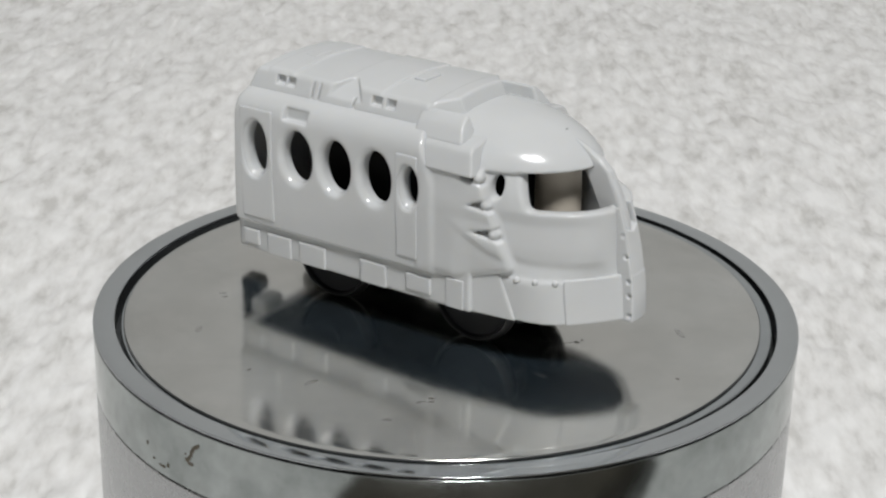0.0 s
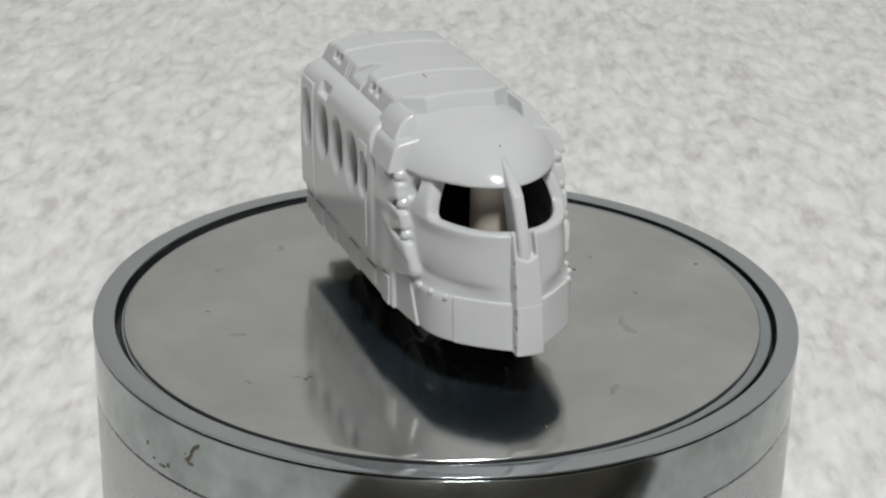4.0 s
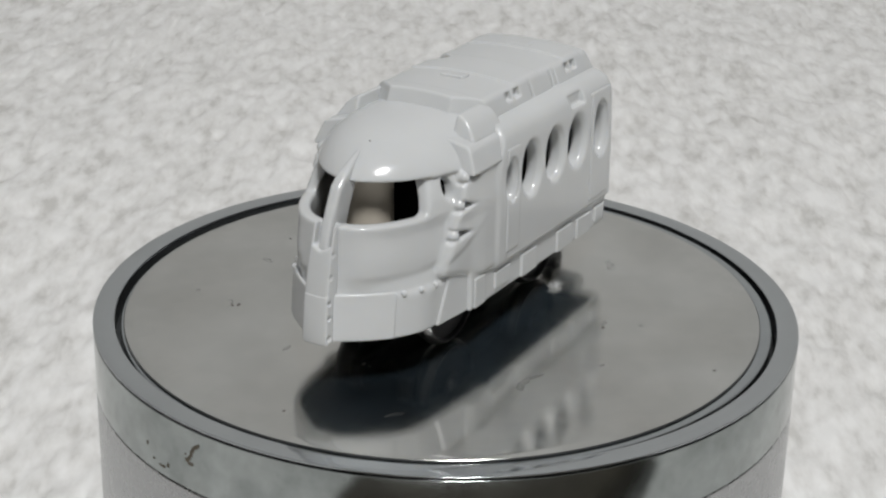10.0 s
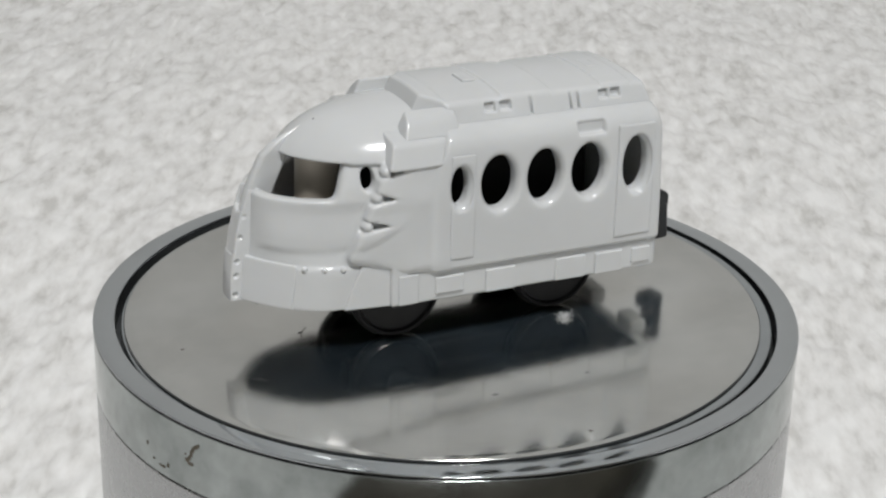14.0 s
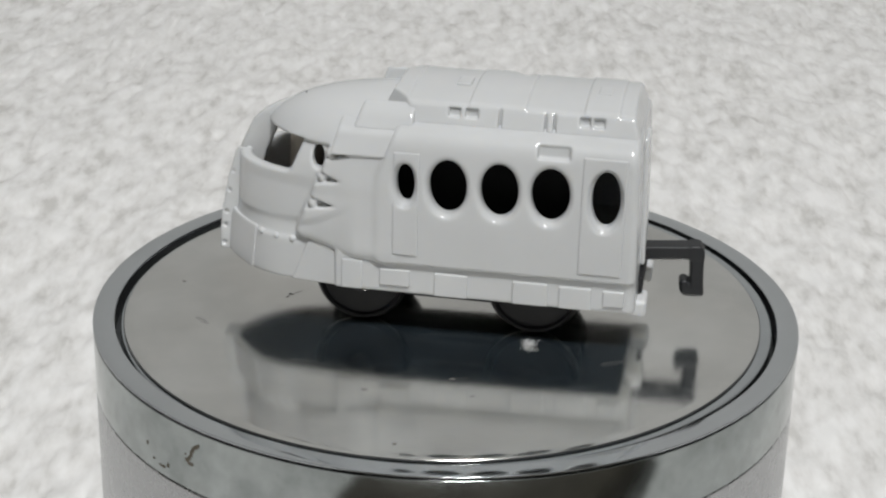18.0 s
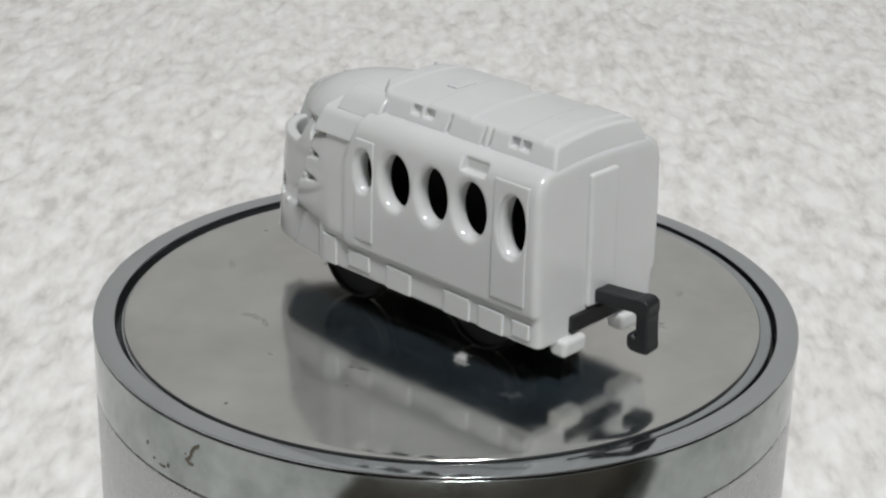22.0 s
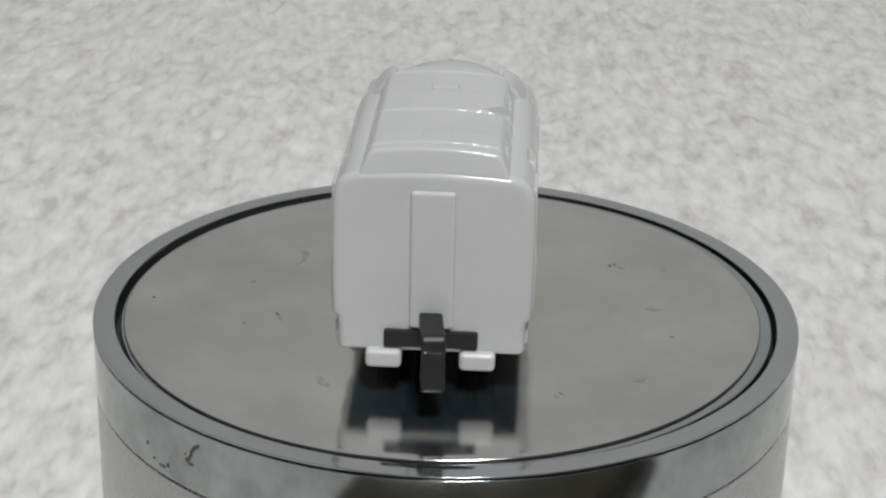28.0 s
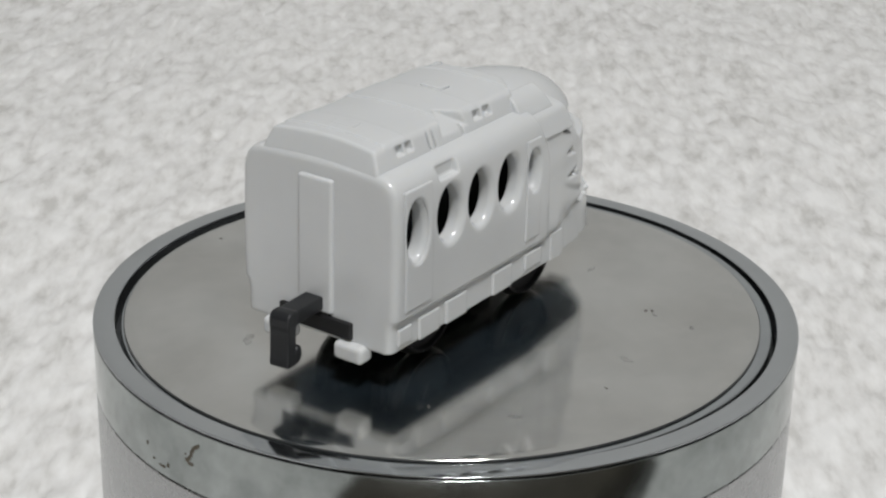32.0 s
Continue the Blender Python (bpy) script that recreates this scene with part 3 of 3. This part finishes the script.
SMEARS = [(-13.6, -25.9, 2.6, 0.7, 0.1), (-15.4, -26.6, 1.2, 0.6, 0.4), (-11.0, -26.2, 1.5, 0.5, 2.9), (10.6, -23.6, 1.1, 0.6, 0.5), (-20.6, 26.3, 1.0, 0.35, 1.1),
          (-20.9, 33.3, 0.8, 0.4, 0.7), (-1.8, -31.5, 0.6, 0.5, 0.3), (-23.2, -3.2, 1.1, 0.3, 1.0), (27.4, 21.8, 0.9, 0.5, 0.3), (13.4, -28.5, 0.5, 0.35, 0.6),
          (-27.5, 8.0, 1.4, 0.5, 0.2), (30.0, -12.0, 2.2, 0.8, 0.7), (-5.0, 33.0, 1.6, 0.6, 1.5), (20.0, 33.0, 1.3, 0.5, 2.2), (-33.0, -18.0, 1.8, 0.6, 2.6)]


def blob(name, rx, ry, height, mat, parent, seed, label=""):
    """A low, ragged-edged spot."""
    rng = random.Random(seed)
    n = 18
    verts = [(0, 0, height)]
    for k in range(n):
        a = 2 * math.pi * k / n
        w = 0.65 + 0.45 * rng.random()
        verts.append((rx * w * math.cos(a), ry * w * math.sin(a), 0.0))
    faces = [(0, 1 + k, 1 + (k + 1) % n) for k in range(n)]
    return child(name, mesh_from(name, verts, faces, mat), parent, label)


for i, (x, y, rx, ry, turn) in enumerate(MARKS + SMEARS):
    dark = i < len(MARKS)
    b = blob("speck" if dark else "smear", rx * 0.001, ry * 0.001, 0.0, SPECK if dark else SMEAR, disc, i, "" if dark else "faint grey smear")
    b.location = (x * 0.001, y * 0.001, 0.00002)
    b.rotation_euler = (0, 0, turn)
rng = random.Random(4)
lint = bmesh.new()
for i in range(70):
    m = Matrix.Translation((rng.gauss(0, 0.00055), rng.gauss(0, 0.00042), 0.0001 + 0.0006 * rng.random())) @ Euler((rng.random() * 6, rng.random() * 6, rng.random() * 6)).to_matrix().to_4x4()
    bmesh.ops.create_cone(lint, cap_ends=True, segments=5, radius1=0.00004, radius2=0.00003, depth=0.0007, matrix=m)
part("lint", lint, LINT, disc, "small tuft of white lint").location = (0.0168, -0.0100, 0)

HOOK = [(-127.7, -2.3, 0.30, 0.35), (-128.2, -2.7, 0.42, 0.42), (-128.8, -3.3, 0.36, 0.55), (-129.2, -4.0, 0.32, 0.6), (-129.6, -4.7, 0.38, 0.5),
        (-130.1, -5.2, 0.50, 0.45), (-129.4, -5.6, 0.62, 0.32), (-130.4, -4.4, 0.2, 0.2), (-139.6, -6.2, 0.26, 0.42), (-135.8, -8.4, 1.0, 0.26), (-134.5, -7.8, 0.38, 0.42),
        (-138.0, -8.0, 0.3, 0.18)]
for i, (ang, z, rx, rz) in enumerate(HOOK):
    a = radians(ang)
    b = blob("stain", rx * 0.001, rz * 0.001, 0.00004, SMUDGE, drum, 40 + i)
    b.matrix_local = Matrix.Translation((RC.x + 0.05503 * math.cos(a), RC.y + 0.05503 * math.sin(a), z * 0.001)) @ Matrix.Rotation(a + radians(90), 4, "Z") @ Matrix.Rotation(radians(90), 4, "X")

# ---- rug, and an unseen room added to shape fill and reflections ----
def rug_sheet():
    """A deep pile: soft curled lumps a few millimetres across on a rolling sheet."""
    def axis(lo, hi, fine_lo, fine_hi, fine, coarse):
        return np.concatenate([np.arange(lo, fine_lo, coarse), np.arange(fine_lo, fine_hi, fine), np.arange(fine_hi, hi, coarse)])
    # left edge ends early, so the dark floor bounces less from there
    xs = axis(-0.42, 0.9, -0.23, 0.23, 0.0011, 0.02)
    ys = axis(-0.75, 1.2, 0.02, 0.47, 0.0014, 0.02)
    ys = np.unique(np.concatenate([ys, np.arange(-0.12, 0.02, 0.002)]))
    nx, ny = len(xs), len(ys)
    X, Y = np.meshgrid(xs, ys)

    def lattice(X, Y, cell, seed, jitter=0.5):
        """Smooth value noise on a square lattice of that cell size."""
        rng = np.random.default_rng(seed)
        table = rng.random((256, 256))
        u, v = X / cell + 60.3, Y / cell + 60.7
        i, j = np.floor(u).astype(int), np.floor(v).astype(int)
        fu, fv = u - i, v - j
        fu, fv = fu * fu * (3 - 2 * fu), fv * fv * (3 - 2 * fv)
        a, b = table[i % 256, j % 256], table[(i + 1) % 256, j % 256]
        c, d = table[i % 256, (j + 1) % 256], table[(i + 1) % 256, (j + 1) % 256]
        return (a * (1 - fu) + b * fu) * (1 - fv) + (c * (1 - fu) + d * fu) * fv - 0.5

    # the pile stands in soft clumps, combed towards the back
    C = Y * 0.38
    ca, sa = math.cos(0.12), math.sin(0.12)
    U, V = ca * X - sa * C, sa * X + ca * C
    wx, wy = 0.005 * lattice(U, V, 0.010, 1), 0.005 * lattice(U, V, 0.010, 2)
    H = (0.0012 * lattice(X + wx, C + wy, 0.0046, 3) + 0.0014 * lattice(U + wy, V + wx, 0.0033, 4)
         + 0.0010 * lattice(U - wx, V + wy, 0.0022, 5) + 0.003 * lattice(U, V, 0.024, 6) + 0.006 * lattice(X, C, 0.07, 8))
    DX, DY = 0.0012 * lattice(X, C, 0.005, 9), 0.0012 * lattice(U, V, 0.005, 10)
    verts = np.stack([X + DX, Y + DY, FLOOR_Z - 0.006 + H], -1).reshape(-1, 3)
    k = (np.arange(ny - 1)[:, None] * nx + np.arange(nx - 1)[None, :]).ravel()
    quads = np.stack([k, k + 1, k + nx + 1, k + nx], 1)
    return verts, quads


tagged(new("rug", quad_mesh("rug", *rug_sheet(), CARPET)), "off-white deep plush rug with uneven pile", "rug", kind="stuff")


def slab(name, size, centre, mat, label, category):
    bm = bevel_box(size, centre, 0.005, 1)
    me = bpy.data.meshes.new(name)
    bm.to_mesh(me)
    bm.free()
    me.materials.append(mat)
    return tagged(new(name, me), label, category, kind="structure")


# added out of view, to put a dark brown reflection on the band
reflected_board = tagged(new("reflected_board"), "unseen dark brown board added for its reflection in the steel band", "wooden strip")
reflected_board.location = (0.052, -0.136, FLOOR_Z + 0.009)
part("strip", bevel_box((0.224, 0.062, 0.018), (0, 0, -0.003), 0.001), DARK_BOARD, reflected_board)
# added room out of view; its tones set the ambient light
slab("floor", (5.05, 3.4, 0.05), (0, 0.2, FLOOR_Z - 0.05), FLOOR, "unseen floor added under the rug, dark to lower the bounce", "floor")
slab("wall_north", (5.05, 0.05, 2.4), (0, 1.35, FLOOR_Z + 1.15), WALL, "unseen pale wall added for the disc to mirror", "wall")
slab("wall_south", (5.05, 0.05, 2.4), (0, -1.5, FLOOR_Z + 1.15), WALL_DARK, "unseen dark wall added to hold back the fill light", "wall")
slab("wall_west", (0.05, 3.4, 2.4), (-2.5, 0.2, FLOOR_Z + 1.15), WALL_DARK, "unseen dark wall added to hold back the fill light", "wall")
slab("wall_east", (0.05, 3.4, 2.4), (2.5, 0.2, FLOOR_Z + 1.15), WALL_DARK, "unseen dark wall added to hold back the fill light", "wall")
slab("ceiling", (5.05, 3.4, 0.05), (0, 0.2, FLOOR_Z + 2.38), CEILING, "unseen ceiling added to set the fill from above", "ceiling")


# ---- what moves: the disc turns and carries the train ----
def motions():
    disc_rows, train_rows = [], []
    for i, a in enumerate(TURN):
        t = 2.0 * i
        disc_rows.append((t, pose(0, 0, 0, 0, 0, a)))
        o = Matrix.Rotation(radians(a), 4, "Z") @ TRAIN_OFFSET
        train_rows.append((t, pose(o.x, o.y, 0, 0, 0, a + TRAIN_HEADING) @ pose(0, 0, 0, TRAIN_LEAN, TRAIN_TILT, 0)))
    walk(disc, disc_rows)
    walk(train, train_rows)


motions()
